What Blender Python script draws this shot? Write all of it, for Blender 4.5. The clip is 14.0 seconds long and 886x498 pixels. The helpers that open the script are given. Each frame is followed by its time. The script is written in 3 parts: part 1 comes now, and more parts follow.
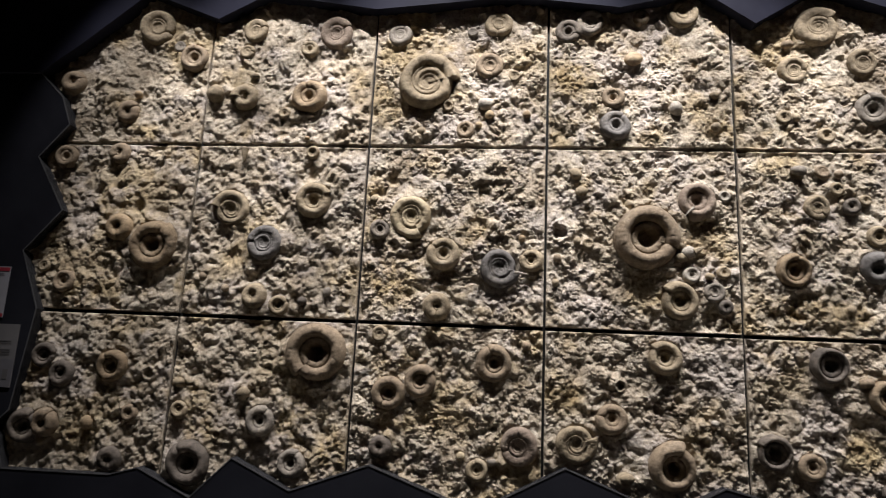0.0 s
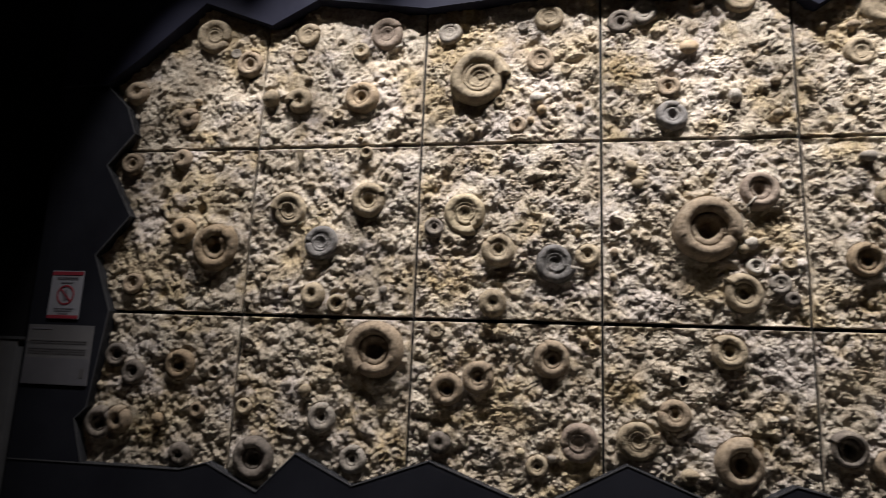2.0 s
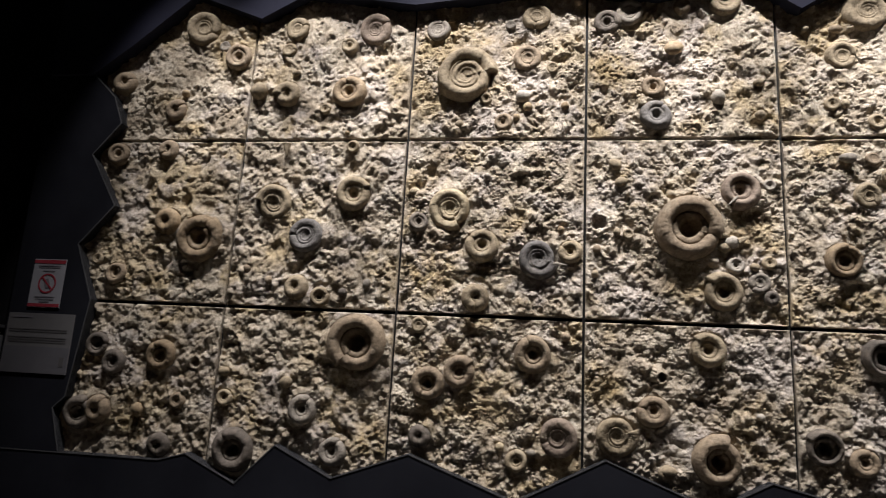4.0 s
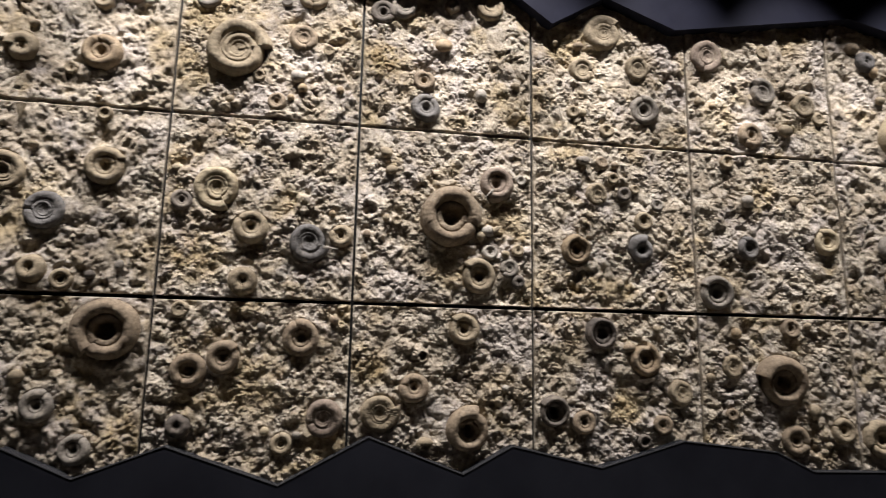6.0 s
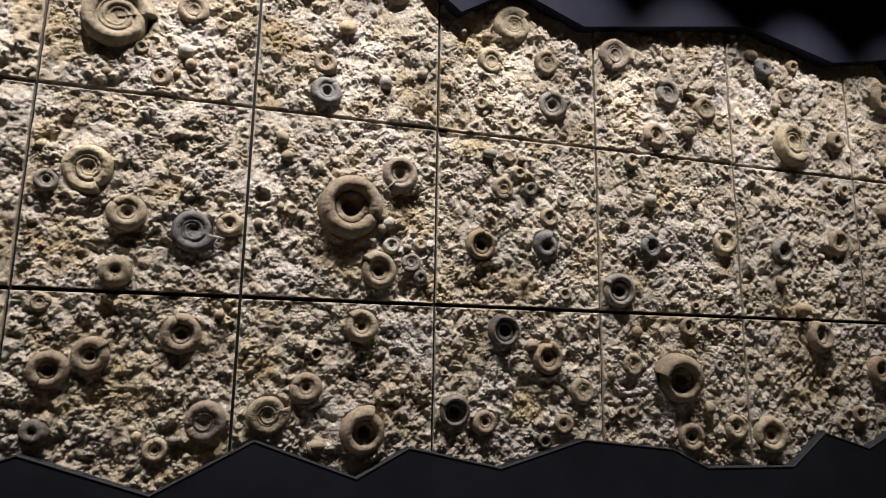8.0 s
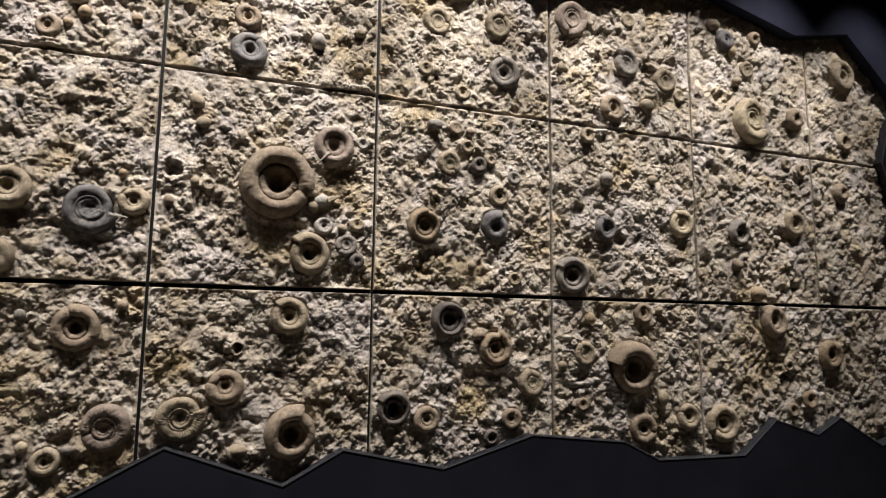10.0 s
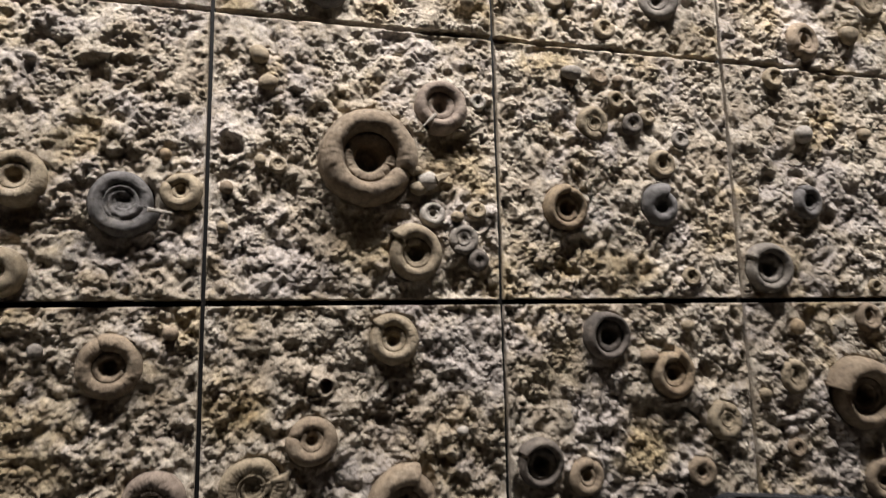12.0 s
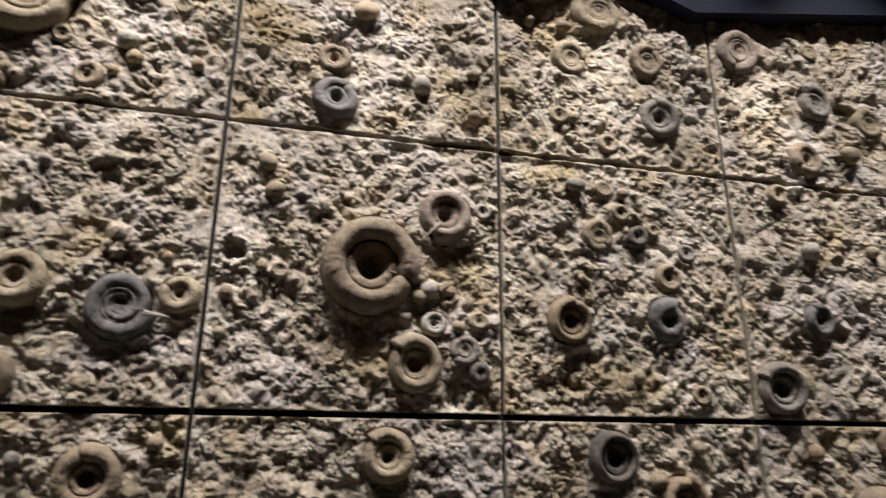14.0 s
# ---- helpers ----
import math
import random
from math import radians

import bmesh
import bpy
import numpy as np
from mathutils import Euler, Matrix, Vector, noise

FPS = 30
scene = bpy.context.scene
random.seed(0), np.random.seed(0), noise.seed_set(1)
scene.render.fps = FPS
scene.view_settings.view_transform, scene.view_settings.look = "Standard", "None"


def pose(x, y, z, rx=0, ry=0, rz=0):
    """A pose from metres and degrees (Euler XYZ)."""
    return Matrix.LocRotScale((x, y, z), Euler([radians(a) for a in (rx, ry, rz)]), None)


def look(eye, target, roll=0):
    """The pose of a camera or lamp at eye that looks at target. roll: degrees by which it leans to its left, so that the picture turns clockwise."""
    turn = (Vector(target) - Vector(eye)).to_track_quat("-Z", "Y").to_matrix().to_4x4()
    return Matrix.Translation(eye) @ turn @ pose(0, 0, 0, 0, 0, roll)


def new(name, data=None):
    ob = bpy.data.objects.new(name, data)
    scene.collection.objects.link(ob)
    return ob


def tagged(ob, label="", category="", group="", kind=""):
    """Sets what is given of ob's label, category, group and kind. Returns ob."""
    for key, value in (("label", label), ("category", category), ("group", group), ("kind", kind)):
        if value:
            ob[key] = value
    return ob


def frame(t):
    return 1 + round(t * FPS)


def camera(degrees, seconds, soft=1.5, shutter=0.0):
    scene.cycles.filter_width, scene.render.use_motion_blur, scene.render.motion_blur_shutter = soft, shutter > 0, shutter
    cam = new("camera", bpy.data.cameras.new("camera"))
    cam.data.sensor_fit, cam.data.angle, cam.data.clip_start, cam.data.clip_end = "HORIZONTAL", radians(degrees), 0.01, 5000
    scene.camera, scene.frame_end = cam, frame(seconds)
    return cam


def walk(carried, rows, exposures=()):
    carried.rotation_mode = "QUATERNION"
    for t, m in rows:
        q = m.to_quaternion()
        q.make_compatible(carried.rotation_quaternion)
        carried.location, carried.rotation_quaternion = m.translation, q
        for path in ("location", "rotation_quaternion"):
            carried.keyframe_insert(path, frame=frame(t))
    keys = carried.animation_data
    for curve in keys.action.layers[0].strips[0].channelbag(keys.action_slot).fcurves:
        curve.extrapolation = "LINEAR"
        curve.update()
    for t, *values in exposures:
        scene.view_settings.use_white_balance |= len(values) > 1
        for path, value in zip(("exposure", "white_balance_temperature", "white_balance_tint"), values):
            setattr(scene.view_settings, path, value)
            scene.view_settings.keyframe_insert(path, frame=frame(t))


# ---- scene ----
cam = camera(69.8, 14.0, soft=1.0, shutter=0.5)
PATH = [
    (0, (2.101, -2.521, 1.746), (1.897, -0.569, 2.134), 2.7),
    (0.5, (2.115, -2.522, 1.748), (1.967, -0.563, 2.122), 1.6),
    (1, (2.098, -2.534, 1.758), (1.954, -0.575, 2.135), 1.1),
    (1.5, (2.089, -2.532, 1.741), (1.839, -0.588, 2.142), 1.3),
    (2, (2.069, -2.531, 1.741), (1.72, -0.597, 2.115), 2.3),
    (2.2, (2.059, -2.53, 1.726), (1.659, -0.604, 2.092), 2.5),
    (4.3, (2.116, -2.521, 1.692), (1.837, -0.581, 2.09), 3.6),
    (4.5, (2.125, -2.517, 1.692), (1.911, -0.569, 2.088), 3.3),
    (5, (2.152, -2.552, 1.723), (2.145, -0.589, 2.11), 2.5),
    (5.5, (2.175, -2.558, 1.718), (2.334, -0.601, 2.095), 1.5),
    (6, (2.187, -2.559, 1.718), (2.511, -0.616, 2.065), 1.0),
    (6.5, (2.188, -2.55, 1.704), (2.605, -0.624, 2.046), -0.1),
    (7, (2.235, -2.558, 1.717), (2.713, -0.647, 2.064), 0.7),
    (7.5, (2.301, -2.523, 1.692), (2.828, -0.628, 2.053), 1.3),
    (8, (2.314, -2.468, 1.715), (2.863, -0.576, 2.064), 0.9),
    (8.5, (2.295, -2.354, 1.739), (2.913, -0.49, 2.119), 0.8),
    (8.7, (2.306, -2.339, 1.762), (3.034, -0.511, 2.122), 0.4),
    (10.8, (2.449, -2.041, 1.804), (3.051, -0.146, 2.024), -0.3),
    (11, (2.449, -1.938, 1.768), (3.009, -0.035, 2.016), -0.7),
    (11.5, (2.457, -1.75, 1.807), (2.973, 0.169, 2.029), -1.0),
    (12, (2.431, -1.596, 1.832), (2.922, 0.321, 2.128), -1.3),
    (12.5, (2.438, -1.551, 1.866), (2.834, 0.362, 2.296), -0.0),
    (13, (2.43, -1.562, 1.89), (2.77, 0.326, 2.454), 0.8),
    (13.5, (2.428, -1.575, 1.891), (2.74, 0.296, 2.526), 1.1),
    (14, (2.454, -1.584, 1.875), (2.903, 0.275, 2.461), 0.5),
]
walk(cam, [(t, look(eye, target, roll)) for t, eye, target, roll in PATH], [(0, 0.0), (13.0, 0.0), (14.0, -0.12)])

# ---- light ----
world = bpy.data.worlds.new("gallery_dark")
world.use_nodes = True
world.node_tree.nodes["Background"].inputs[0].default_value = (0.55, 0.6, 0.8, 1)
world.node_tree.nodes["Background"].inputs[1].default_value = 0.02
scene.world = world

SPOTS = [(0.46, 112, 2.06, 43), (0.98, 214, 2.02, 49)] + [(1.64 + 0.66 * k, p, 2.02, 49) for k, p in enumerate((258, 258, 248, 232, 216, 204, 124))]
for sx, power, aim, cone in SPOTS:
    data = bpy.data.lights.new("spot", "SPOT")
    data.energy, data.color = power, (1.0, 0.957, 0.948)
    data.spot_size, data.spot_blend, data.shadow_soft_size = radians(cone), 0.6, 0.02
    lamp = new("ceiling_spot", data)
    lamp.matrix_world = look((sx, -0.74, 4.3), (sx, 0.0, aim))

# ---- materials ----
def mat(name, rough=0.85, metallic=0.0):
    m = bpy.data.materials.new(name)
    m.use_nodes = True
    nt = m.node_tree
    b = nt.nodes["Principled BSDF"]
    b.inputs["Roughness"].default_value = rough
    b.inputs["Metallic"].default_value = metallic
    return m, nt, b


def noise_node(nt, scale, detail=4.0, rough=0.55, vec=None):
    n = nt.nodes.new("ShaderNodeTexNoise")
    n.inputs["Scale"].default_value, n.inputs["Detail"].default_value, n.inputs["Roughness"].default_value = scale, detail, rough
    if vec is not None:
        nt.links.new(vec, n.inputs["Vector"])
    return n.outputs["Fac"]


def ramp(nt, fac, stops):
    r = nt.nodes.new("ShaderNodeValToRGB")
    e = r.color_ramp.elements
    while len(e) < len(stops):
        e.new(0.5)
    for el, (p, c) in zip(e, stops):
        el.position, el.color = p, (*c, 1) if len(c) == 3 else c
    nt.links.new(fac, r.inputs["Fac"])
    return r.outputs["Color"]


def mix(nt, fac, a, b, blend="MIX"):
    n = nt.nodes.new("ShaderNodeMix")
    n.data_type, n.blend_type = "RGBA", blend
    for sock, v in ((n.inputs[0], fac), (n.inputs[6], a), (n.inputs[7], b)):
        if isinstance(v, bpy.types.NodeSocket):
            nt.links.new(v, sock)
        elif isinstance(v, float):
            sock.default_value = v
        else:
            sock.default_value = (*v, 1)
    return n.outputs[2]


def bump(nt, bsdf, height, strength, distance):
    n = nt.nodes.new("ShaderNodeBump")
    n.inputs["Strength"].default_value, n.inputs["Distance"].default_value = strength, distance
    nt.links.new(height, n.inputs["Height"])
    nt.links.new(n.outputs["Normal"], bsdf.inputs["Normal"])


def shifted_position(nt):
    """World place, moved by the object's own random number so that no two panels share a pattern."""
    geo, info = nt.nodes.new("ShaderNodeNewGeometry"), nt.nodes.new("ShaderNodeObjectInfo")
    mul, add = nt.nodes.new("ShaderNodeMath"), nt.nodes.new("ShaderNodeVectorMath")
    mul.operation, mul.inputs[1].default_value = "MULTIPLY", 40.0
    nt.links.new(info.outputs["Random"], mul.inputs[0])
    nt.links.new(geo.outputs["Position"], add.inputs[0])
    nt.links.new(mul.outputs[0], add.inputs[1])
    return add.outputs[0], info.outputs["Random"]


def stone_material():
    m, nt, b = mat("limestone_matrix", 0.92)
    vec, rnd = shifted_position(nt)
    base = ramp(nt, noise_node(nt, 7.0, 5, 0.6, vec), [(0.3, (0.31, 0.25, 0.18)), (0.5, (0.44, 0.375, 0.29)), (0.72, (0.58, 0.52, 0.43))])
    ochre = ramp(nt, noise_node(nt, 4.3, 4, 0.6, vec), [(0.52, (0, 0, 0)), (0.66, (1, 1, 1))])
    c = mix(nt, ochre, base, (0.43, 0.34, 0.21))
    stain = nt.nodes.new("ShaderNodeAttribute")
    stain.attribute_name = "ochre_stain"
    rust = ramp(nt, noise_node(nt, 16.0, 4, 0.6, vec), [(0.35, (0.35, 0.255, 0.135)), (0.65, (0.49, 0.395, 0.235))])
    c = mix(nt, stain.outputs["Fac"], c, rust)
    lilac = ramp(nt, noise_node(nt, 5.1, 5, 0.65, vec), [(0.5, (0, 0, 0)), (0.62, (0.55, 0.55, 0.55))])
    c = mix(nt, lilac, c, (0.48, 0.435, 0.42))
    speck = ramp(nt, noise_node(nt, 55.0, 3, 0.7, vec), [(0.34, (0.5, 0.45, 0.4)), (0.5, (0.95, 0.95, 0.95)), (0.66, (1.28, 1.26, 1.22))])
    c = mix(nt, 0.75, c, speck, "MULTIPLY")
    nt.links.new(c, b.inputs["Base Color"])
    bump(nt, b, noise_node(nt, 130.0, 8, 0.75, vec), 1.0, 0.007)
    return m


def fossil_material(name, dark, light, dust):
    m, nt, b = mat(name, 0.82)
    vec, rnd = shifted_position(nt)
    c = ramp(nt, noise_node(nt, 18.0, 5, 0.6, vec), [(0.3, dark), (0.68, light)])
    d = ramp(nt, noise_node(nt, 11.0, 6, 0.7, vec), [(0.55, (0, 0, 0)), (0.75, (dust, dust, dust))])
    c = mix(nt, d, c, (0.47, 0.40, 0.30))
    s = ramp(nt, noise_node(nt, 70.0, 6, 0.75, vec), [(0.34, (0.5, 0.47, 0.44)), (0.52, (1, 1, 1)), (0.7, (1.25, 1.22, 1.18))])
    c = mix(nt, 0.75, c, s, "MULTIPLY")
    nt.links.new(c, b.inputs["Base Color"])
    bump(nt, b, noise_node(nt, 95.0, 8, 0.75, vec), 0.85, 0.005)
    return m


def board_material(name, dark, light, rough):
    m, nt, b = mat(name, rough)
    geo = nt.nodes.new("ShaderNodeNewGeometry").outputs["Position"]
    b.inputs["Specular IOR Level"].default_value = 0.05
    c = ramp(nt, noise_node(nt, 2.5, 5, 0.6, geo), [(0.35, dark), (0.65, light)])
    nt.links.new(c, b.inputs["Base Color"])
    r = ramp(nt, noise_node(nt, 9.0, 4, 0.6, geo), [(0.3, (rough - 0.12,) * 3), (0.7, (rough + 0.1,) * 3)])
    nt.links.new(r, b.inputs["Roughness"])
    bump(nt, b, noise_node(nt, 300.0, 2, 0.5, geo), 0.08, 0.001)
    return m


def plain(name, colour, rough=0.6, metallic=0.0):
    m, nt, b = mat(name, rough, metallic)
    geo = nt.nodes.new("ShaderNodeNewGeometry").outputs["Position"]
    lo, hi = tuple(0.9 * v for v in colour), tuple(min(1, 1.06 * v) for v in colour)
    nt.links.new(ramp(nt, noise_node(nt, 14.0, 4, 0.6, geo), [(0.3, lo), (0.7, hi)]), b.inputs["Base Color"])
    return m


STONE = stone_material()
FOSSIL = {
    "tan": fossil_material("tan_fossil", (0.185, 0.143, 0.09), (0.345, 0.28, 0.188), 0.7),
    "brown": fossil_material("brown_fossil", (0.15, 0.111, 0.073), (0.295, 0.226, 0.152), 0.5),
    "grey": fossil_material("grey_fossil", (0.14, 0.12, 0.10), (0.27, 0.24, 0.20), 0.6),
    "rust": fossil_material("rusty_fossil", (0.16, 0.11, 0.065), (0.29, 0.218, 0.135), 0.5),
    "red": fossil_material("reddish_fossil", (0.155, 0.115, 0.088), (0.28, 0.22, 0.17), 0.5),
    "blue": fossil_material("slate_blue_fossil", (0.078, 0.071, 0.067), (0.178, 0.166, 0.157), 0.3),
    "dark": fossil_material("dark_fossil", (0.07, 0.058, 0.048), (0.16, 0.132, 0.108), 0.4),
    "yellow": fossil_material("yellow_fossil", (0.26, 0.205, 0.125), (0.42, 0.35, 0.235), 0.5),
    "ochre": fossil_material("ochre_fossil", (0.24, 0.17, 0.10), (0.37, 0.28, 0.17), 0.4),
    "pale": fossil_material("pale_fossil", (0.28, 0.25, 0.215), (0.43, 0.39, 0.33), 0.6),
}
BOARD = board_material("dark_grey_paint", (0.012, 0.0124, 0.0165), (0.0185, 0.0193, 0.025), 0.5)
FASCIA = board_material("slate_grey_paint", (0.013, 0.0135, 0.022), (0.02, 0.021, 0.034), 0.55)
# On the boards, light on their edge faces is put into this grey.
EDGE = plain("grey_and_lit_edges", (0.07, 0.07, 0.075), 0.5)
BLACK = board_material("black_wall_paint", (0.010, 0.010, 0.011), (0.018, 0.018, 0.02), 0.8)
# Tone of the unseen floor, pale so that it bounces fill light.
BOUNCE_FLOOR = board_material("bounce_floor", (0.46, 0.43, 0.39), (0.56, 0.53, 0.49), 0.6)
# Added mid-grey for the unseen south wall, to return light to the panels.
BOUNCE_WALL = board_material("bounce_wall_paint", (0.36, 0.36, 0.38), (0.44, 0.44, 0.46), 0.7)
JOINT = plain("dark_joint_strip", (0.009, 0.0085, 0.008), 0.85)
PAPER = plain("white_card", (0.28, 0.28, 0.31), 0.6)
CAPTION = plain("pale_card", (0.125, 0.121, 0.125), 0.6)
GREYCARD = plain("grey_card", (0.105, 0.102, 0.115), 0.6)
FAINT = plain("faint_print", (0.085, 0.08, 0.083), 0.6)
RED = plain("red_print", (0.27, 0.025, 0.04), 0.55)
INK = plain("grey_print", (0.15, 0.14, 0.16), 0.6)
PANELGREY = plain("grey_panel_paint", (0.13, 0.13, 0.135), 0.6)


# ---- helpers for building ----
def part(name, bm, material, parent=None, label=""):
    me = bpy.data.meshes.new(name)
    bm.to_mesh(me)
    bm.free()
    me.materials.append(material)
    ob = new(name, me)
    ob.parent = parent
    return tagged(ob, label)


def mesh_part(name, verts, faces, material, parent=None, label="", smooth=True):
    me = bpy.data.meshes.new(name)
    me.from_pydata(verts, [], faces)
    me.materials.append(material)
    if smooth:
        me.polygons.foreach_set("use_smooth", [True] * len(me.polygons))
    me.update()
    ob = new(name, me)
    ob.parent = parent
    return tagged(ob, label)


def box_bm(x0, x1, y0, y1, z0, z1, bevel=0.0):
    bm = bmesh.new()
    bmesh.ops.create_cube(bm, size=1, matrix=Matrix.Translation(((x0 + x1) / 2, (y0 + y1) / 2, (z0 + z1) / 2)) @ Matrix.Diagonal((x1 - x0, y1 - y0, z1 - z0, 1)))
    if bevel:
        bmesh.ops.bevel(bm, geom=bm.edges[:], offset=bevel, segments=2, affect="EDGES")
    return bm


def prism_bm(line, far, y0, y1):
    """An upright board between a broken line and the line that faces it, both in x and z, from depth y0 to y1."""
    bm = bmesh.new()
    rows = [[bm.verts.new((p[0], y, p[1])) for p, y in ((a, y0), (b, y0), (b, y1), (a, y1))] for a, b in zip(line, far)]
    for a, b in zip(rows, rows[1:]):
        for k in range(4):
            bm.faces.new((a[k], a[(k + 1) % 4], b[(k + 1) % 4], b[k]))
    bm.faces.new(rows[0][::-1])
    bm.faces.new(rows[-1])
    bmesh.ops.recalc_face_normals(bm, faces=bm.faces[:])
    return bm


def band_bm(line, width, y0, y1, side):
    """A strip that follows an open line, on one side of it."""
    bm = bmesh.new()
    pts = [Vector(p) for p in line]
    offs = []
    for i, p in enumerate(pts):
        dirs = [(pts[k + 1] - pts[k]).normalized() for k in (i - 1, i) if 0 <= k < len(pts) - 1]
        n = sum((Vector((-d.y, d.x)) for d in dirs), Vector((0, 0))).normalized()
        n /= max(0.5, n.dot(Vector((-dirs[0].y, dirs[0].x))))
        offs.append(p + n * width * side)
    ring = []
    for p, q in zip(pts, offs):
        ring.append([bm.verts.new((a.x, y, a.y)) for a, y in ((p, y0), (q, y0), (q, y1), (p, y1))])
    for a, b in zip(ring, ring[1:]):
        for k in range(4):
            bm.faces.new((a[k], a[(k + 1) % 4], b[(k + 1) % 4], b[k]))
    bm.faces.new(ring[0][::-1])
    bm.faces.new(ring[-1])
    bmesh.ops.recalc_face_normals(bm, faces=bm.faces[:])
    return bm


# ---- relief of the stone ----
TABLE = np.random.RandomState(7)
LATTICE = TABLE.rand(8, 256, 256)


def ridge_noise(x, y, k):
    """Gradient noise of about -1 to 1."""
    xi, yi = np.floor(x).astype(int), np.floor(y).astype(int)
    fx, fy = x - xi, y - yi
    sx, sy = fx * fx * fx * (fx * (fx * 6 - 15) + 10), fy * fy * fy * (fy * (fy * 6 - 15) + 10)
    ang = LATTICE[k % 8] * 6.2832

    def corner(i, j):
        t = ang[(xi + i) & 255, (yi + j) & 255]
        return np.cos(t) * (fx - i) + np.sin(t) * (fy - j)

    a, b, c, d = corner(0, 0), corner(1, 0), corner(0, 1), corner(1, 1)
    a = a + (b - a) * sx
    return 1.5 * (a + (c + (d - c) * sx - a) * sy)


def fbm(x, y, k, octaves=4, gain=0.55):
    out, amp = 0.0, 0.55
    for o in range(octaves):
        out = out + amp * ridge_noise(x * 2**o + 17.3 * o, y * 2**o + 9.1 * o, k + o)
        amp *= gain
    return out


def lumps(x, y, k, octaves=4, gain=0.5):
    """Knobbly rubble: round tops with sharp creases between them."""
    out, amp = 0.0, 1.0
    for o in range(octaves):
        c, s = math.cos(1.1 * o), math.sin(1.1 * o)
        out = out + amp * (np.abs(ridge_noise((c * x - s * y) * 2.1**o + 31.7 * o, (s * x + c * y) * 2.1**o + 5.3 * o, k + o)) - 0.27)
        amp *= gain
    return out


def clasts(x, y, k, share):
    """Rounded lumps of chance size strewn over the plane: heights of 0 to 1."""
    xi, yi = np.floor(x).astype(int), np.floor(y).astype(int)
    best = np.zeros_like(x)
    for dx in (-1, 0, 1):
        for dy in (-1, 0, 1):
            i, j = (xi + dx) & 255, (yi + dy) & 255
            px, py = xi + dx + LATTICE[k % 8][i, j], yi + dy + LATTICE[(k + 1) % 8][i, j]
            size, tall = 0.35 + 0.55 * LATTICE[(k + 2) % 8][i, j], LATTICE[(k + 3) % 8][i, j]
            ang = 6.28 * LATTICE[(k + 4) % 8][i, j]
            ax, ay = (x - px) * np.cos(ang) + (y - py) * np.sin(ang), (y - py) * np.cos(ang) - (x - px) * np.sin(ang)
            d = (ax**2 + 1.5 * ay**2) / size**2
            h = np.where(tall < share, np.sqrt(np.clip(1 - d, 0, 1)) * (0.35 + 0.65 * tall / share), 0)
            best = np.maximum(best, h)
    return best


def facets(x, y, k):
    """Broken lumps: every cell a tilted face of its own height, with steps between them."""
    xi, yi = np.floor(x).astype(int), np.floor(y).astype(int)
    near, out = np.full_like(x, 9.0), np.zeros_like(x)
    for dx in (-1, 0, 1):
        for dy in (-1, 0, 1):
            i, j = (xi + dx) & 255, (yi + dy) & 255
            px, py = xi + dx + LATTICE[k % 8][i, j], yi + dy + LATTICE[(k + 1) % 8][i, j]
            d = np.hypot(x - px, y - py)
            tall = LATTICE[(k + 2) % 8][i, j] - 0.5
            face = tall + (LATTICE[(k + 3) % 8][i, j] - 0.5) * (x - px) + (LATTICE[(k + 5) % 8][i, j] - 0.5) * (y - py) - 0.5 * d**2
            out = np.where(d < near, face, out)
            near = np.minimum(near, d)
    return out


TILE, GAP_X, GAP_Z = 0.75, 0.0108, 0.016
ROW_Z = (1.19, 1.94, 2.686)
ROW_H = (0.75, 0.746, 0.75)


# patches of ochre staining by panel: place, radius, strength, how grainy
STAINS = {
    (3, 2): [(0.104, 0.322, 0.10, 1.0, 1.0), (0.42, 0.07, 0.06, 0.6, 0.0)], (1, 0): [(0.134, 0.32, 0.12, 0.8, 1.0), (0.701, 0.24, 0.09, 1.0, 0.8), (0.4, 0.54, 0.13, 0.4, 0.0)],
    (2, 1): [(0.131, 0.16, 0.11, 1.0, 0.0), (0.45, 0.42, 0.08, 0.5, 0.0)], (2, 0): [(0.381, 0.436, 0.14, 0.8, 0.0), (0.15, 0.14, 0.1, 0.5, 0.0)],
    (3, 0): [(0.08, 0.50, 0.08, 1.0, 0.0), (0.6, 0.3, 0.12, 0.5, 0.0)], (4, 0): [(0.398, 0.341, 0.09, 1.0, 0.0), (0.12, 0.6, 0.1, 0.5, 0.0)],
    (0, 1): [(0.491, 0.543, 0.20, 0.6, 0.0), (0.3, 0.2, 0.2, 0.5, 0.0)], (6, 0): [(0.302, 0.5, 0.28, 0.6, 0.0)], (3, 1): [(0.62, 0.36, 0.10, 0.7, 0.3), (0.36, 0.14, 0.07, 0.6, 0.6)],
    (2, 2): [(0.14, 0.40, 0.10, 0.7, 0.0), (0.66, 0.4, 0.1, 0.5, 0.0)], (0, 0): [(0.42, 0.32, 0.16, 0.5, 0.0)], (5, 0): [(0.5, 0.15, 0.14, 0.6, 0.0)],
}
PATCHES = {col * 3 + row + 1: spots for (col, row), spots in STAINS.items()}


def stains(u, v, seed):
    total, grainy = np.zeros_like(u), np.zeros_like(u)
    ragged = 0.55 * fbm(u * 14 + seed, v * 14, seed, 3)
    for pu, pv, r, strength, grain in PATCHES.get(seed, ()):
        w = np.clip(1.6 - 1.3 * np.hypot(u - pu, v - pv) / r + ragged, 0, 1)
        total, grainy = np.maximum(total, strength * w), np.maximum(grainy, grain * w)
    return total, grainy


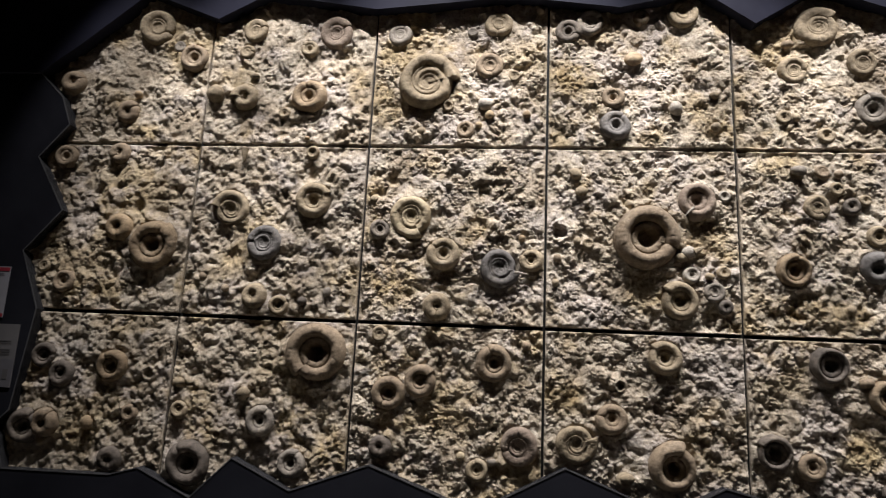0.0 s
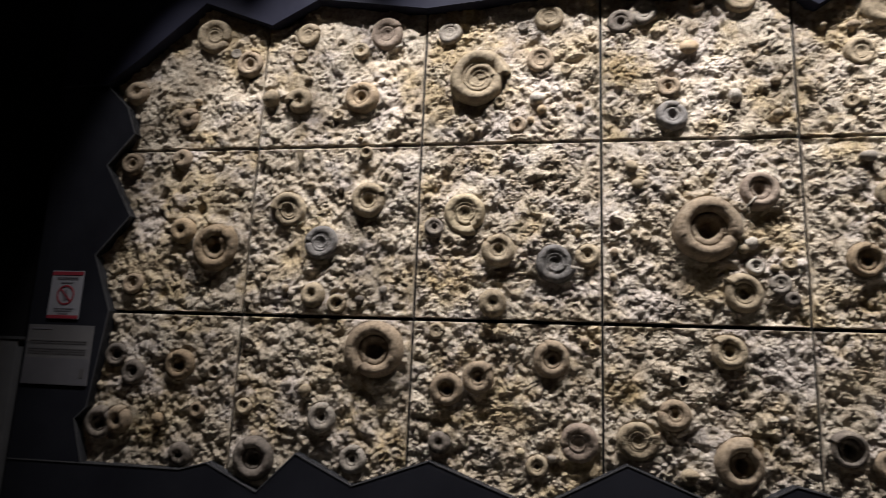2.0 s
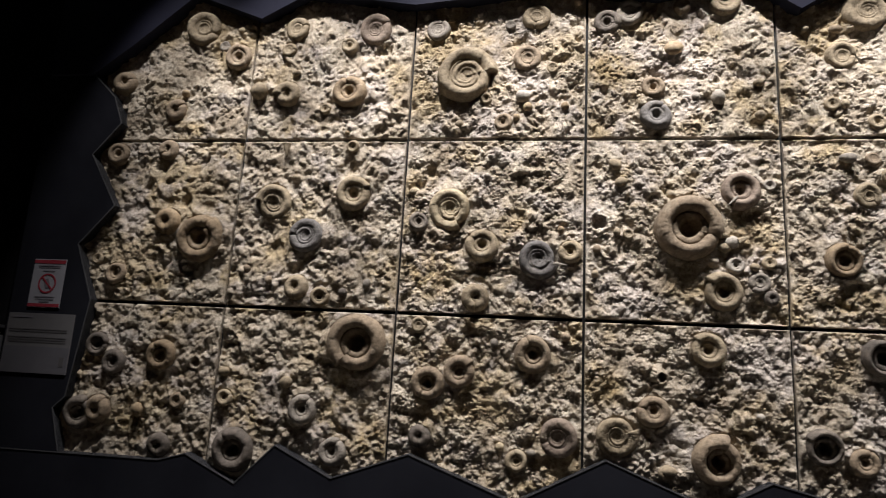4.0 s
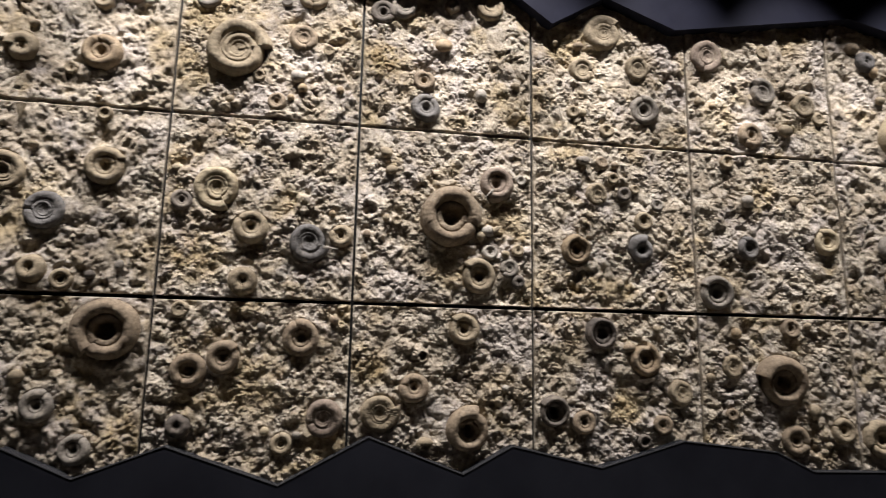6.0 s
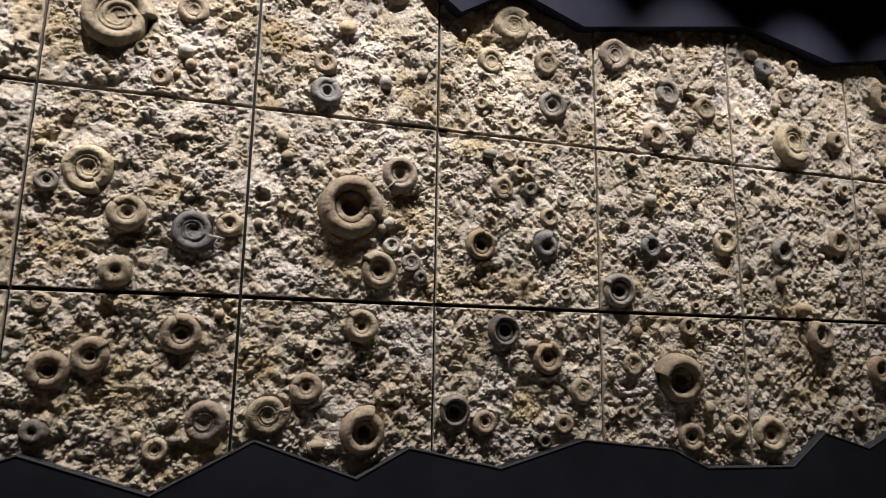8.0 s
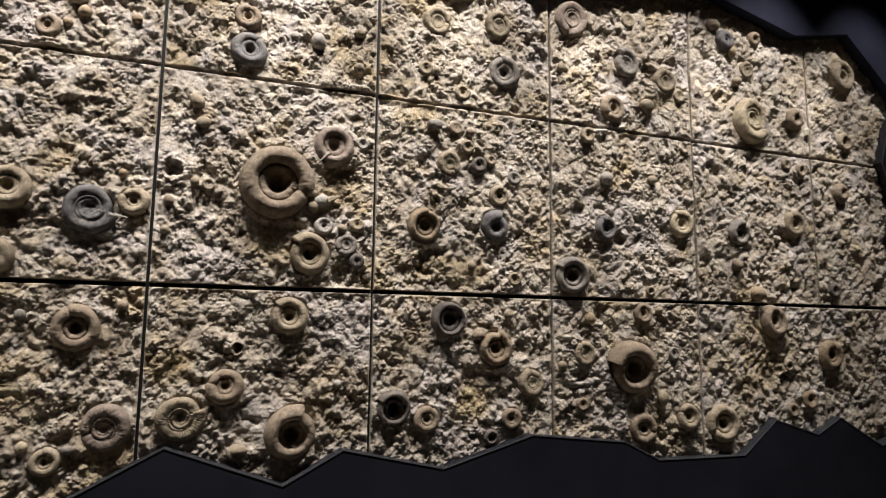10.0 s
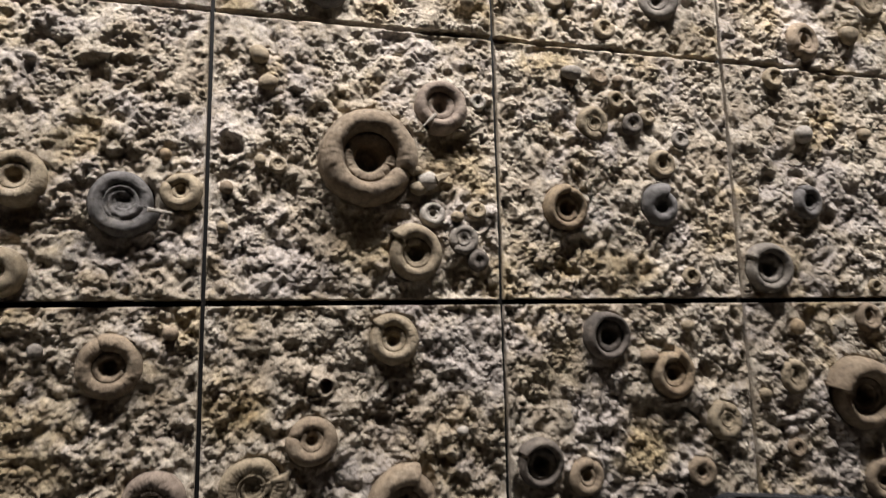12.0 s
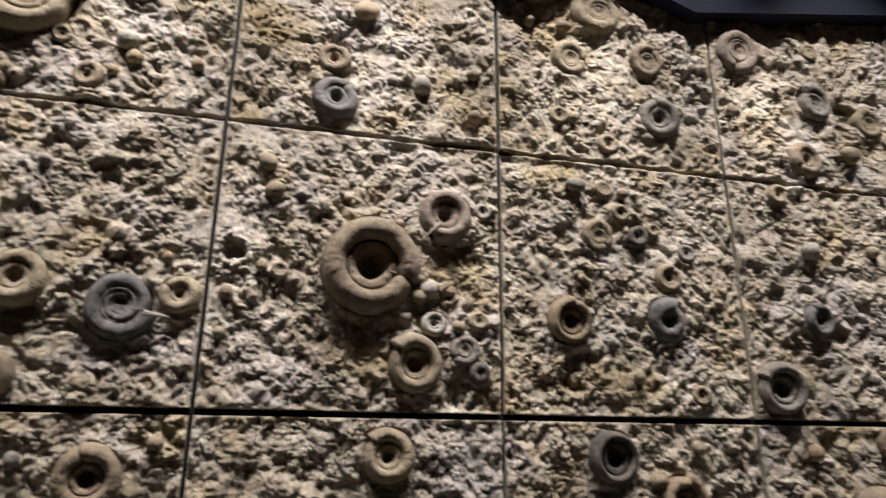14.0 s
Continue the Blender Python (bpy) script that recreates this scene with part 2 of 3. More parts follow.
def slab_relief(u, v, height, seed, rough, fossils):
    x, y = u + seed * 3.17, v + seed * 1.91
    wx = x + 0.006 * fbm(x * 38, y * 38, seed + 1, 3)
    wy = y + 0.006 * fbm(x * 38 + 40, y * 38 + 7, seed + 2, 3)
    calm = np.clip(0.62 + 1.5 * fbm(x * 6, y * 6, seed + 3, 3), 0.16, 1.1)
    fine = np.clip(0.72 + 1.3 * fbm(x * 9 + 4, y * 9, seed + 6, 2), 0.25, 1.1)
    h = rough * (0.016 * fbm(x * 7, y * 6, seed, 3, 0.5) + 0.015 * lumps(wx * 12, wy * 11, seed + 6, 2, 0.4))
    h = h + 0.86 * calm * rough * (
        0.017 * lumps(wx * 25, wy * 22, seed, 3, 0.44)
        + 0.006 * facets(wx * 28, wy * 25, seed + 3)
        + 0.009 * clasts(wx * 24, wy * 24, seed, 0.24)
        + 0.012 * clasts(wx * 13 + 2, wy * 12, seed + 5, 0.22)
        - 0.026 * clasts(wx * 13 + 9, wy * 12 + 4, seed + 2, 0.12)
        - 0.016 * clasts(wx * 28 + 3, wy * 28 + 8, seed + 4, 0.11)
    )
    h = h + 0.88 * fine * (0.0055 * clasts(wx * 48, wy * 48, seed + 1, 0.36) + 0.0045 * facets(wx * 70, wy * 70, seed + 2) + 0.0075 * lumps(x * 75, y * 75, seed + 4, 2, 0.62))
    stain, grainy = stains(u, v, seed)
    h = h * (1 - 0.55 * grainy) + 0.0085 * grainy * clasts(wx * 75, wy * 75, seed + 2, 0.6)
    h = h - 0.004
    for kind, fu, fv, r, *_ in fossils:
        d = np.hypot(u - fu, v - fv) / r
        if kind[0] == "S":
            continue
        if kind[0] == "P":
            d = d + 0.5 * fbm(u * 32, v * 32, seed, 3)
            h = h * (1 - 0.7 * np.exp(-((d / 1.3) ** 4))) - 0.046 * np.exp(-((d / 0.85) ** 6)) + 0.007 * np.exp(-(((d - 1.15) / 0.2) ** 2))
            continue
        if kind[0] == "L":
            h = h * (1 - 0.8 * np.exp(-(d / 1.0) ** 4))
            continue
        w = np.exp(-((d / 0.97) ** 8))
        h = h * (1 - 0.85 * w) - 0.006 * w
        h = h - w * 0.42 * r * np.exp(-((d / 0.72) ** 6))
        h = h + 0.075 * r * np.exp(-(((d - 1.0) / 0.18) ** 2))
    edge = np.minimum(np.minimum(u, TILE - u), np.minimum(v, height - v))
    h = np.clip(h, -0.053, 0.036)
    k = np.clip((edge - 0.004) / 0.012, 0, 1)
    return h * (0.25 + 0.75 * k) - 0.004 * (1 - k) ** 2


def slab(height, seed, rough, fossils, parent, cells):
    n, g, e = cells, GAP_X / 2, GAP_Z / 2
    us, vs = np.linspace(g, TILE - g, n + 1), np.linspace(e, height - e, n + 1)
    u, v = np.meshgrid(us, vs, indexing="ij")
    h = slab_relief(u, v, height, seed, rough, fossils)
    inside = np.clip(np.minimum(np.minimum(u - g, TILE - g - u), np.minimum(v - e, height - e - v)) / 0.03, 0, 1)
    droop = 0.15 * h * inside
    co = np.stack([u, -h, v - droop], -1).reshape(-1, 3)
    idx = np.arange((n + 1) ** 2).reshape(n + 1, n + 1)
    quads = np.stack([idx[:-1, :-1], idx[1:, :-1], idx[1:, 1:], idx[:-1, 1:]], -1).reshape(-1, 4)
    rim = np.concatenate([idx[:-1, 0], idx[-1, :-1], idx[:0:-1, -1], idx[0, :0:-1]])
    back = co[rim].copy()
    back[:, 1] = 0.055
    b = len(co) + np.arange(len(rim))
    sides = np.stack([rim, b, np.roll(b, -1), np.roll(rim, -1)], -1)
    co, quads = np.concatenate([co, back]), np.concatenate([quads, sides])
    me = bpy.data.meshes.new("slab")
    me.vertices.add(len(co))
    me.vertices.foreach_set("co", co.ravel())
    me.loops.add(quads.size)
    me.loops.foreach_set("vertex_index", quads.ravel())
    me.polygons.add(len(quads))
    me.polygons.foreach_set("loop_start", np.arange(len(quads)) * 4)
    me.polygons.foreach_set("use_smooth", np.arange(len(quads)) < n * n)
    me.update(calc_edges=True)
    tint = np.zeros(len(co))
    tint[: (n + 1) ** 2] = stains(u, v, seed)[0].ravel()
    me.attributes.new("ochre_stain", "FLOAT", "POINT").data.foreach_set("value", tint)
    me.materials.append(STONE)
    ob = new("slab", me)
    ob.parent = parent
    return ob


HUES = {"tan": "tan", "brown": "brown", "grey": "grey", "rust": "rusty", "red": "reddish", "blue": "slate-blue", "dark": "dark",
        "yellow": "yellowish", "ochre": "ochre", "pale": "pale"}

# growth of the last whorl, its height, size of the navel, height of the navel's rim, depth of the navel, growth of the inner whorls, where the whorl is highest
SHAPES = {"C": (1.36, 0.31, 0.47, 0.62, 0.05, 1.62, 0.50), "O": (1.24, 0.38, 0.45, 0.52, 0.32, 1.85, 0.58), "D": (1.40, 0.50, 0.26, 0.62, 0.20, 1.8, 0.62),
          "B": (1.22, 0.38, 0.47, 0.53, 0.36, 1.75, 0.58), "H": (1.32, 0.42, 0.48, 0.46, 0.36, 1.55, 0.60), "V": (1.20, 0.37, 0.58, 0.46, 0.46, 2.3, 0.55)}


def ammonite(kind, r, aperture, colour, place, seed, parent):
    rng = random.Random(seed)
    growth, height, navel, rim, deep, inner, top = SHAPES[kind[0]]
    marked, ribbed = "+" in kind or "-" in kind, "R" in kind
    growth = growth * rng.uniform(0.97, 1.03) if marked else rng.uniform(1.05, 1.12)
    height, navel = height * rng.uniform(0.88, 1.12), navel * rng.uniform(0.92, 1.1)
    rim, deep = rim * rng.uniform(0.8, 1.2), deep * rng.uniform(0.8, 1.2)
    turn = 1 if "+" in kind else -1 if "-" in kind else rng.choice((-1, 1))
    if ribbed or r > 0.085:
        n, flank, bowl = 160, 14, 22
    else:
        n, flank, bowl = (80, 10, 15) if r > 0.045 else (44, 8, 10)
    swell = 2 * r / (1 + growth**-0.5)
    ahead = math.radians(aperture)
    back, across = (swell - swell * growth**-0.5) / 2, swell * (growth**-0.25 - growth**-0.75) / 2 * turn
    place = (place[0] - back * math.cos(ahead) + across * math.sin(ahead), place[1], place[2] - back * math.sin(ahead) - across * math.cos(ahead))
    turns = np.linspace(0, 1, n + 1)[:, None]
    ang = ahead + turn * turns * 2 * np.pi
    wob = 1 + 0.022 * np.sin(ang * 2 + rng.uniform(0, 6)) + 0.010 * np.sin(ang * 3 + rng.uniform(0, 6)) + 0.006 * np.sin(ang * 7 + rng.uniform(0, 6))
    outline, bore = swell * growth**-turns * wob, navel * r * growth ** (0.5 - turns)
    # the outer whorl, from its foot in the rock to the rim of the navel
    t = (1 - np.cos(np.linspace(0, np.pi, flank + 1)))[None, :] / 2
    rise = np.clip(1 - np.abs(1 - t / top) ** 2.1, 0, 1) ** 0.62
    fall = rim + (1 - rim) * np.clip(1 - ((t - top) / (1 - top)) ** 2, 0, 1) ** 0.8
    up_out = height * outline * np.where(t < top, rise, fall)
    rad_out = outline + (bore - outline) * t
    # the inner whorls on the slope of the navel
    q = np.linspace(0, 1, bowl + 1)[None, 1:] * 0.97
    rad_in = bore * (1 - q)
    whorl = np.log(1 / (1 - q)) / math.log(inner)
    phase = (whorl - turns) % 1.0 if kind[0] in "CD" else (whorl + 0.06 + 0.10 * (1 - np.cos(2 * np.pi * turns))) % 1.0
    width = rad_in * (1 - 1 / inner)
    sink = np.clip((q - 0.34) / 0.36, 0, 1)
    up_in = up_out[:, -1:] - 0.04 * r * q - deep * r * sink * sink * (3 - 2 * sink) + (0.34 if kind[0] == "C" else 0.20) * width * np.sin(np.pi * phase) ** 0.9
    rad, up = np.concatenate([rad_out, rad_in], 1), np.concatenate([up_out, up_in], 1)
    count = rng.choice((40, 46))
    if n == 160:
        curve = np.concatenate([t + 0 * turns, 1 + q + 0 * turns], 1)
        wave = np.cos(2 * np.pi * (turns * count + 0.5 * curve))
        strength = np.where(curve < 1, (0.0065 if ribbed else 0.003) * np.clip(curve * 5, 0, 1), (0.007 if ribbed else 0.004) * np.clip((1.6 - curve) * 3, 0, 1))
        up = up + r * strength * wave
    x, z = rad * np.cos(ang), rad * np.sin(ang)
    k, f = seed % 40, 3.2 / r
    up = up + 0.035 * r * fbm(x * f + k, z * f + 2 * k, k, 4, 0.6)
    up = up - 0.07 * r * np.clip(fbm(x * f * 0.7 + 3 * k, z * f * 0.7 + k, k + 2, 3) - 0.30, 0, 0.4)
    up[:, 0] = -0.2 * r
    if not marked:
        up = up - 0.10 * r * np.clip(1 - np.minimum(turns, 1 - turns) / 0.05, 0, 1) ** 2 * (np.arange(up.shape[1]) < flank)[None, :]
    tilt = Matrix.Rotation(rng.uniform(-0.13, 0.13), 3, "X") @ Matrix.Rotation(rng.uniform(-0.13, 0.13), 3, "Z")
    co = np.stack([x, -up, z], -1).reshape(-1, 3) @ np.array(tilt).T + np.array(place)
    idx = np.arange(up.size).reshape(up.shape)
    idx = np.concatenate([idx, idx[:1]], 0)
    faces = np.stack([idx[:-1, :-1], idx[1:, :-1], idx[1:, 1:], idx[:-1, 1:]], -1).reshape(-1, 4)
    if turn < 0:
        faces = faces[:, ::-1]
    return mesh_part("ammonite", co.tolist(), faces.tolist(), FOSSIL[colour], parent, "%s %s fossil shell" % (HUES[colour], "ribbed coiled" if ribbed else "coiled"))


def shard(length, width, angle, colour, place, seed, parent):
    """A pointed splinter of broken shell that lies on the rock."""
    rng = random.Random(seed)
    bm = bmesh.new()
    rings = []
    for i in range(7):
        f = i / 6
        half = width / 2 * (1 - f) ** 0.7 * rng.uniform(0.85, 1.15) + 0.0006
        rings.append([bm.verts.new((length * (f - 0.5), -0.35 * width + half * math.sin(a) * 0.8, half * math.cos(a) * rng.uniform(0.8, 1.15))) for a in (0, 1.05, 2.09, 3.14, 4.19, 5.24)])
    for p, q in zip(rings, rings[1:]):
        for i in range(6):
            bm.faces.new((p[i], p[(i + 1) % 6], q[(i + 1) % 6], q[i]))
    bm.faces.new(rings[0])
    bm.faces.new(rings[-1][::-1])
    bmesh.ops.recalc_face_normals(bm, faces=bm.faces[:])
    bm.transform(Matrix.Translation(place) @ Matrix.Rotation(-radians(angle), 4, "Y"))
    return part("shell_splinter", bm, FOSSIL[colour], parent)


def pebble(r, colour, place, seed, parent):
    rng = random.Random(seed)
    bm = bmesh.new()
    bmesh.ops.create_icosphere(bm, subdivisions=2, radius=r)
    off = Vector((rng.uniform(0, 50), rng.uniform(0, 50), 0))
    sx, sy, sz = rng.uniform(0.8, 1.2), rng.uniform(0.7, 0.9), rng.uniform(0.75, 1.05)
    for w in bm.verts:
        w.co *= 1 + 0.28 * noise.noise(w.co / r * 0.9 + off)
        w.co = Vector((w.co.x * sx, w.co.y * sy, w.co.z * sz)) + Vector(place)
    for f in bm.faces:
        f.smooth = True
    return part("pebble", bm, FOSSIL[colour], parent)


COUNT_WORDS = "no one two three four five six seven eight nine ten eleven twelve".split()
PANELS = {}


def fossil_panel(col, row, fossils, rough=1.0):
    seed = col * 3 + row + 1
    root = new("fossil_panel")
    root.empty_display_size = 0.1
    root.location = (col * TILE, 0, ROW_Z[row])
    shells = [f for f in fossils if f[0][0] not in "LSP"]
    largest = max(shells, key=lambda f: f[3])
    text = "rough beige limestone panel with %s coiled fossil shells, the largest %s" % (COUNT_WORDS[min(12, len(shells))], HUES[largest[5]])
    tagged(root, text, "stone panel", "fossil panels on the wall")
    slab(ROW_H[row], seed, rough, fossils, root, 256 if 2 <= col <= 5 else 176)
    for i, (kind, u, v, r, aperture, colour) in enumerate(fossils):
        if kind == "P":
            continue
        if kind == "S":
            shard(2 * r, 0.4 * r if colour == "pale" else 1.1 * r, aperture, colour, (u, -0.35 * r if colour != "pale" else -0.03, v), seed * 50 + i, root)
        elif kind == "L":
            pebble(r, colour, (u, -0.25 * r, v), seed * 50 + i, root)
        else:
            ammonite(kind, r, aperture, colour, (u, 0.0, v), seed * 50 + i, root)
    PANELS[col, row] = root


# ---- the room ----
def structure(name, bm, material, label, category):
    return tagged(part(name, bm, material), label, category, kind="structure")


structure("wall_north", box_bm(-4, 10, 0.055, 0.25, 0, 4.7), BLACK, "black painted gallery wall behind the fossil panels", "wall")
# Closes the room behind the camera and reflects light to lift dark tones.
structure("wall_south", box_bm(-4, 10, -4.2, -4.0, 0, 4.7), BOUNCE_WALL, "unseen wall behind the camera, grey to bounce light back", "wall")
structure("wall_west", box_bm(-4.2, -4, -4.0, 0.055, 0, 4.7), BLACK, "black painted gallery wall", "wall")
structure("wall_east", box_bm(10, 10.2, -4.0, 0.055, 0, 4.7), BLACK, "black painted gallery wall", "wall")
# Out of view; kept pale to throw light up into the relief's shadows.
structure("floor", box_bm(-4, 10, -4.0, 0.055, -0.1, 0.0), BOUNCE_FLOOR, "unseen floor, made pale to bounce light onto the panels", "floor")
structure("ceiling", box_bm(-4, 10, -4.0, 0.055, 4.7, 4.8), BLACK, "black gallery ceiling", "ceiling")

for col in range(1, 8):
    structure("trim_joint_%d" % col, box_bm(col * 0.75 - 0.007, col * 0.75 + 0.007, 0.022, 0.054, 1.19, 3.43), JOINT, "dark strip in the upright joint between stone panels", "joint strip")

# ---- zigzag boards round the panels ----
FRONT, LOW = -0.055, -0.038
TOP_LINE = [(-0.25, 3.0), (-0.02, 3.0), (0.16, 3.14), (0.45, 3.39), (0.79, 3.255), (1.007, 3.373), (1.507, 3.294), (2.103, 3.345), (2.541, 3.29), (2.872, 3.36),
            (3.082, 3.21), (3.339, 3.367), (3.675, 3.243), (4.606, 3.404), (5.127, 3.289), (5.50, 3.363), (5.84, 3.062), (6.6, 3.062)]
LEFT_LINE = [(-0.02, 3.0), (0.10, 2.888), (0.155, 2.757), (0.035, 2.606), (0.188, 2.365), (0.04, 2.185), (0.145, 1.94), (0.10, 1.524), (0.05, 1.475), (0.11, 1.30)]
BOTTOM_LINE = [(0.11, 1.30), (0.561, 1.303), (0.679, 1.336), (0.902, 1.239), (1.056, 1.394), (1.296, 1.288), (1.597, 1.398), (2.004, 1.257), (2.332, 1.429),
               (2.702, 1.289), (2.90, 1.393), (3.27, 1.308), (3.635, 1.409), (4.061, 1.363), (4.23, 1.282), (4.687, 1.275), (4.883, 1.419), (5.137, 1.343),
               (5.29, 1.415), (5.56, 1.27), (5.80, 1.36)]
RIGHT_LINE = [(5.84, 3.062), (5.71, 2.70), (5.80, 2.44), (5.735, 2.31), (5.82, 2.05), (5.75, 1.75), (5.80, 1.36)]


def surround(name, line, far, material, side, label, lit_edged=True):
    front = LOW if lit_edged else FRONT
    root = new(name)
    root.location = (line[0][0], 0.055, line[0][1])
    back = Matrix.Translation(-root.location)
    bm = prism_bm(line, far, front, 0.055)
    bm.transform(back)
    part("board", bm, material, root)
    if lit_edged:
        # Edge face of the board, its spotlight painted in as a lighter grey.
        bm = band_bm(line, 0.004, front - 0.002, 0.05, side)
        bm.transform(back)
        part("lit_edge_face", bm, EDGE, root, "board edge in lighter grey for the light on it")
    return tagged(root, label, "wall board")


surround("upper_board", TOP_LINE, [(x, 4.5) for x, z in TOP_LINE], FASCIA, 1, "slate grey zigzag-edged board above the fossil panels", False)
surround("side_board", LEFT_LINE, [(-0.25, z) for x, z in LEFT_LINE], BOARD, -1, "dark grey zigzag-edged board beside the fossil panels")
surround("lower_board", [(-0.25, 1.297)] + BOTTOM_LINE, [(x, 0.0) for x, z in [(-0.25, 0)] + BOTTOM_LINE], BOARD, -1, "dark grey zigzag-edged board below the fossil panels")
surround("end_board", RIGHT_LINE, [(6.6, z) for x, z in RIGHT_LINE], BOARD, 1, "dark grey zigzag-edged board at the end of the fossil wall")

# ---- signs ----
def card(name, x0, x1, z0, z1, material, label, category):
    root = new(name)
    root.location = ((x0 + x1) / 2, LOW, z0)
    bm = box_bm(x0, x1, LOW - 0.004, LOW, z0, z1, 0.001)
    bm.transform(Matrix.Translation(-root.location))
    part("card", bm, material, root)
    return tagged(root, label, category)


def print_bar(root, name, x0, x1, z0, z1, material, proud=0.0012):
    bm = box_bm(x0, x1, LOW - 0.004 - proud, LOW - 0.004, z0, z1)
    bm.transform(Matrix.Translation(-root.location))
    part(name, bm, material, root)


def ring_bm(x, z, r0, r1, y0, y1, n=48):
    bm = bmesh.new()
    rows = []
    for i in range(n):
        c, s = math.cos(2 * math.pi * i / n), math.sin(2 * math.pi * i / n)
        rows.append([bm.verts.new((x + r * c, y, z + r * s)) for r, y in ((r0, y0), (r1, y0), (r1, y1), (r0, y1))])
    for i in range(n):
        a, b = rows[i], rows[(i + 1) % n]
        for k in range(4):
            bm.faces.new((a[k], a[(k + 1) % 4], b[(k + 1) % 4], b[k]))
    bmesh.ops.recalc_face_normals(bm, faces=bm.faces[:])
    return bm


sign = card("prohibition_sign", -0.16, -0.001, 1.895, 2.112, PAPER, "white card sign with red bars and a red crossed circle", "sign")
print_bar(sign, "red_bar", -0.158, -0.003, 2.092, 2.108, RED)
print_bar(sign, "red_bar", -0.158, -0.003, 1.899, 1.913, RED)
for z, w in ((2.082, 0.11), (2.074, 0.11), (2.058, 0.06), (1.943, 0.10), (1.932, 0.09), (1.921, 0.05)):
    print_bar(sign, "print_line", -0.08 - w / 2, -0.08 + w / 2, z - 0.0018, z + 0.0018, INK)
bm = ring_bm(-0.08, 2.003, 0.037, 0.044, LOW - 0.0054, LOW - 0.004)
bm.transform(Matrix.Translation(-sign.location))
part("crossed_circle", bm, RED, sign)
bm = box_bm(-0.04, 0.04, LOW - 0.0056, LOW - 0.004, -0.0035, 0.0035)
bm.transform(Matrix.Translation((-0.08, 0, 2.003)) @ Matrix.Rotation(radians(45), 4, "Y"))
bm.transform(Matrix.Translation(-sign.location))
part("slash", bm, RED, sign)
bm = box_bm(-0.012, 0.012, LOW - 0.0050, LOW - 0.004, -0.022, 0.020, 0.0)
bm.transform(Matrix.Translation((-0.08, 0, 2.003)) @ Matrix.Rotation(radians(-20), 4, "Y"))
bm.transform(Matrix.Translation(-sign.location))
part("symbol", bm, INK, sign)

label_card = card("caption_card", -0.24, 0.086, 1.612, 1.870, CAPTION, "pale caption card with small lines of print", "label")
print_bar(label_card, "print_title", -0.22, -0.12, 1.850, 1.857, INK)
for z in (1.80, 1.79, 1.765, 1.755, 1.745):
    print_bar(label_card, "print_line", -0.225, 0.06, z - 0.0012, z + 0.0012, FAINT)
bm = box_bm(-0.239, 0.085, LOW - 0.0052, LOW - 0.004, 1.613, 1.725)
bm.transform(Matrix.Translation(-label_card.location))
part("lower_field", bm, GREYCARD, label_card, "greyer lower field of the card")
print_bar(label_card, "print_mark", 0.045, 0.068, 1.645, 1.685, FAINT, 0.0022)

side_panel = new("grey_partition")
side_panel.location = (-0.62, 0.055, 0)
tagged(side_panel, "grey painted partition panel with a pale top edge", "partition")
bm = box_bm(-0.32, 0.30, -0.06, 0.0, 0.0, 1.80, 0.003)
part("panel", bm, PANELGREY, side_panel)
bm = box_bm(-0.32, 0.31, -0.063, 0.0, 1.80, 1.815, 0.002)
part("top_edge", bm, EDGE, side_panel)

# ---- fossil panels ----
fossil_panel(0, 0, [
    ("O", 0.489, 0.531, 0.068, 130, "rust"), ("O", 0.274, 0.49, 0.056, 100, "dark"),
    ("O", 0.186, 0.562, 0.054, 10, "dark"), ("O", 0.15, 0.274, 0.071, 60, "dark"), ("D", 0.235, 0.291, 0.063, 60, "brown"),
    ("O", 0.593, 0.346, 0.036, 80, "brown"), ("L", 0.421, 0.301, 0.028, 0, "ochre"), ("P", 0.654, 0.508, 0.02, 0, "dark"),
    ("D", 0.536, 0.164, 0.052, -90, "dark"),
])
fossil_panel(0, 1, [
    ("O", 0.139, 0.681, 0.055, 90, "brown"), ("D", 0.388, 0.698, 0.051, -140, "brown"),
    ("D", 0.435, 0.363, 0.063, -90, "ochre"), ("O", 0.603, 0.292, 0.11, 60, "rust"),
    ("O", 0.221, 0.125, 0.051, 60, "brown"), ("O", 0.118, 0.189, 0.028, 60, "tan"),
])
fossil_panel(0, 2, [
    ("C", 0.485, 0.555, 0.088, -30, "tan"), ("O", 0.674, 0.408, 0.066, 90, "brown"), ("C", 0.598, 0.465, 0.027, 0, "grey"),
    ("D", 0.397, 0.148, 0.055, 40, "brown"), ("L", 0.436, 0.229, 0.021, 0, "ochre"), ("L", 0.675, 0.541, 0.018, 0, "tan"),
    ("D", 0.116, 0.286, 0.06, 20, "brown"),
])
fossil_panel(1, 0, [
    ("B-", 0.593, 0.618, 0.126, -130, "brown"), ("O", 0.392, 0.344, 0.062, 60, "grey"),
    ("O", 0.052, 0.371, 0.037, 20, "tan"), ("O", 0.115, 0.171, 0.09, 130, "dark"), ("O", 0.532, 0.191, 0.057, 60, "grey"),
    ("L", 0.311, 0.447, 0.026, 0, "tan"), ("P", 0.214, 0.279, 0.014, 0, "dark"), ("L", 0.038, 0.477, 0.022, 0, "tan"),
])
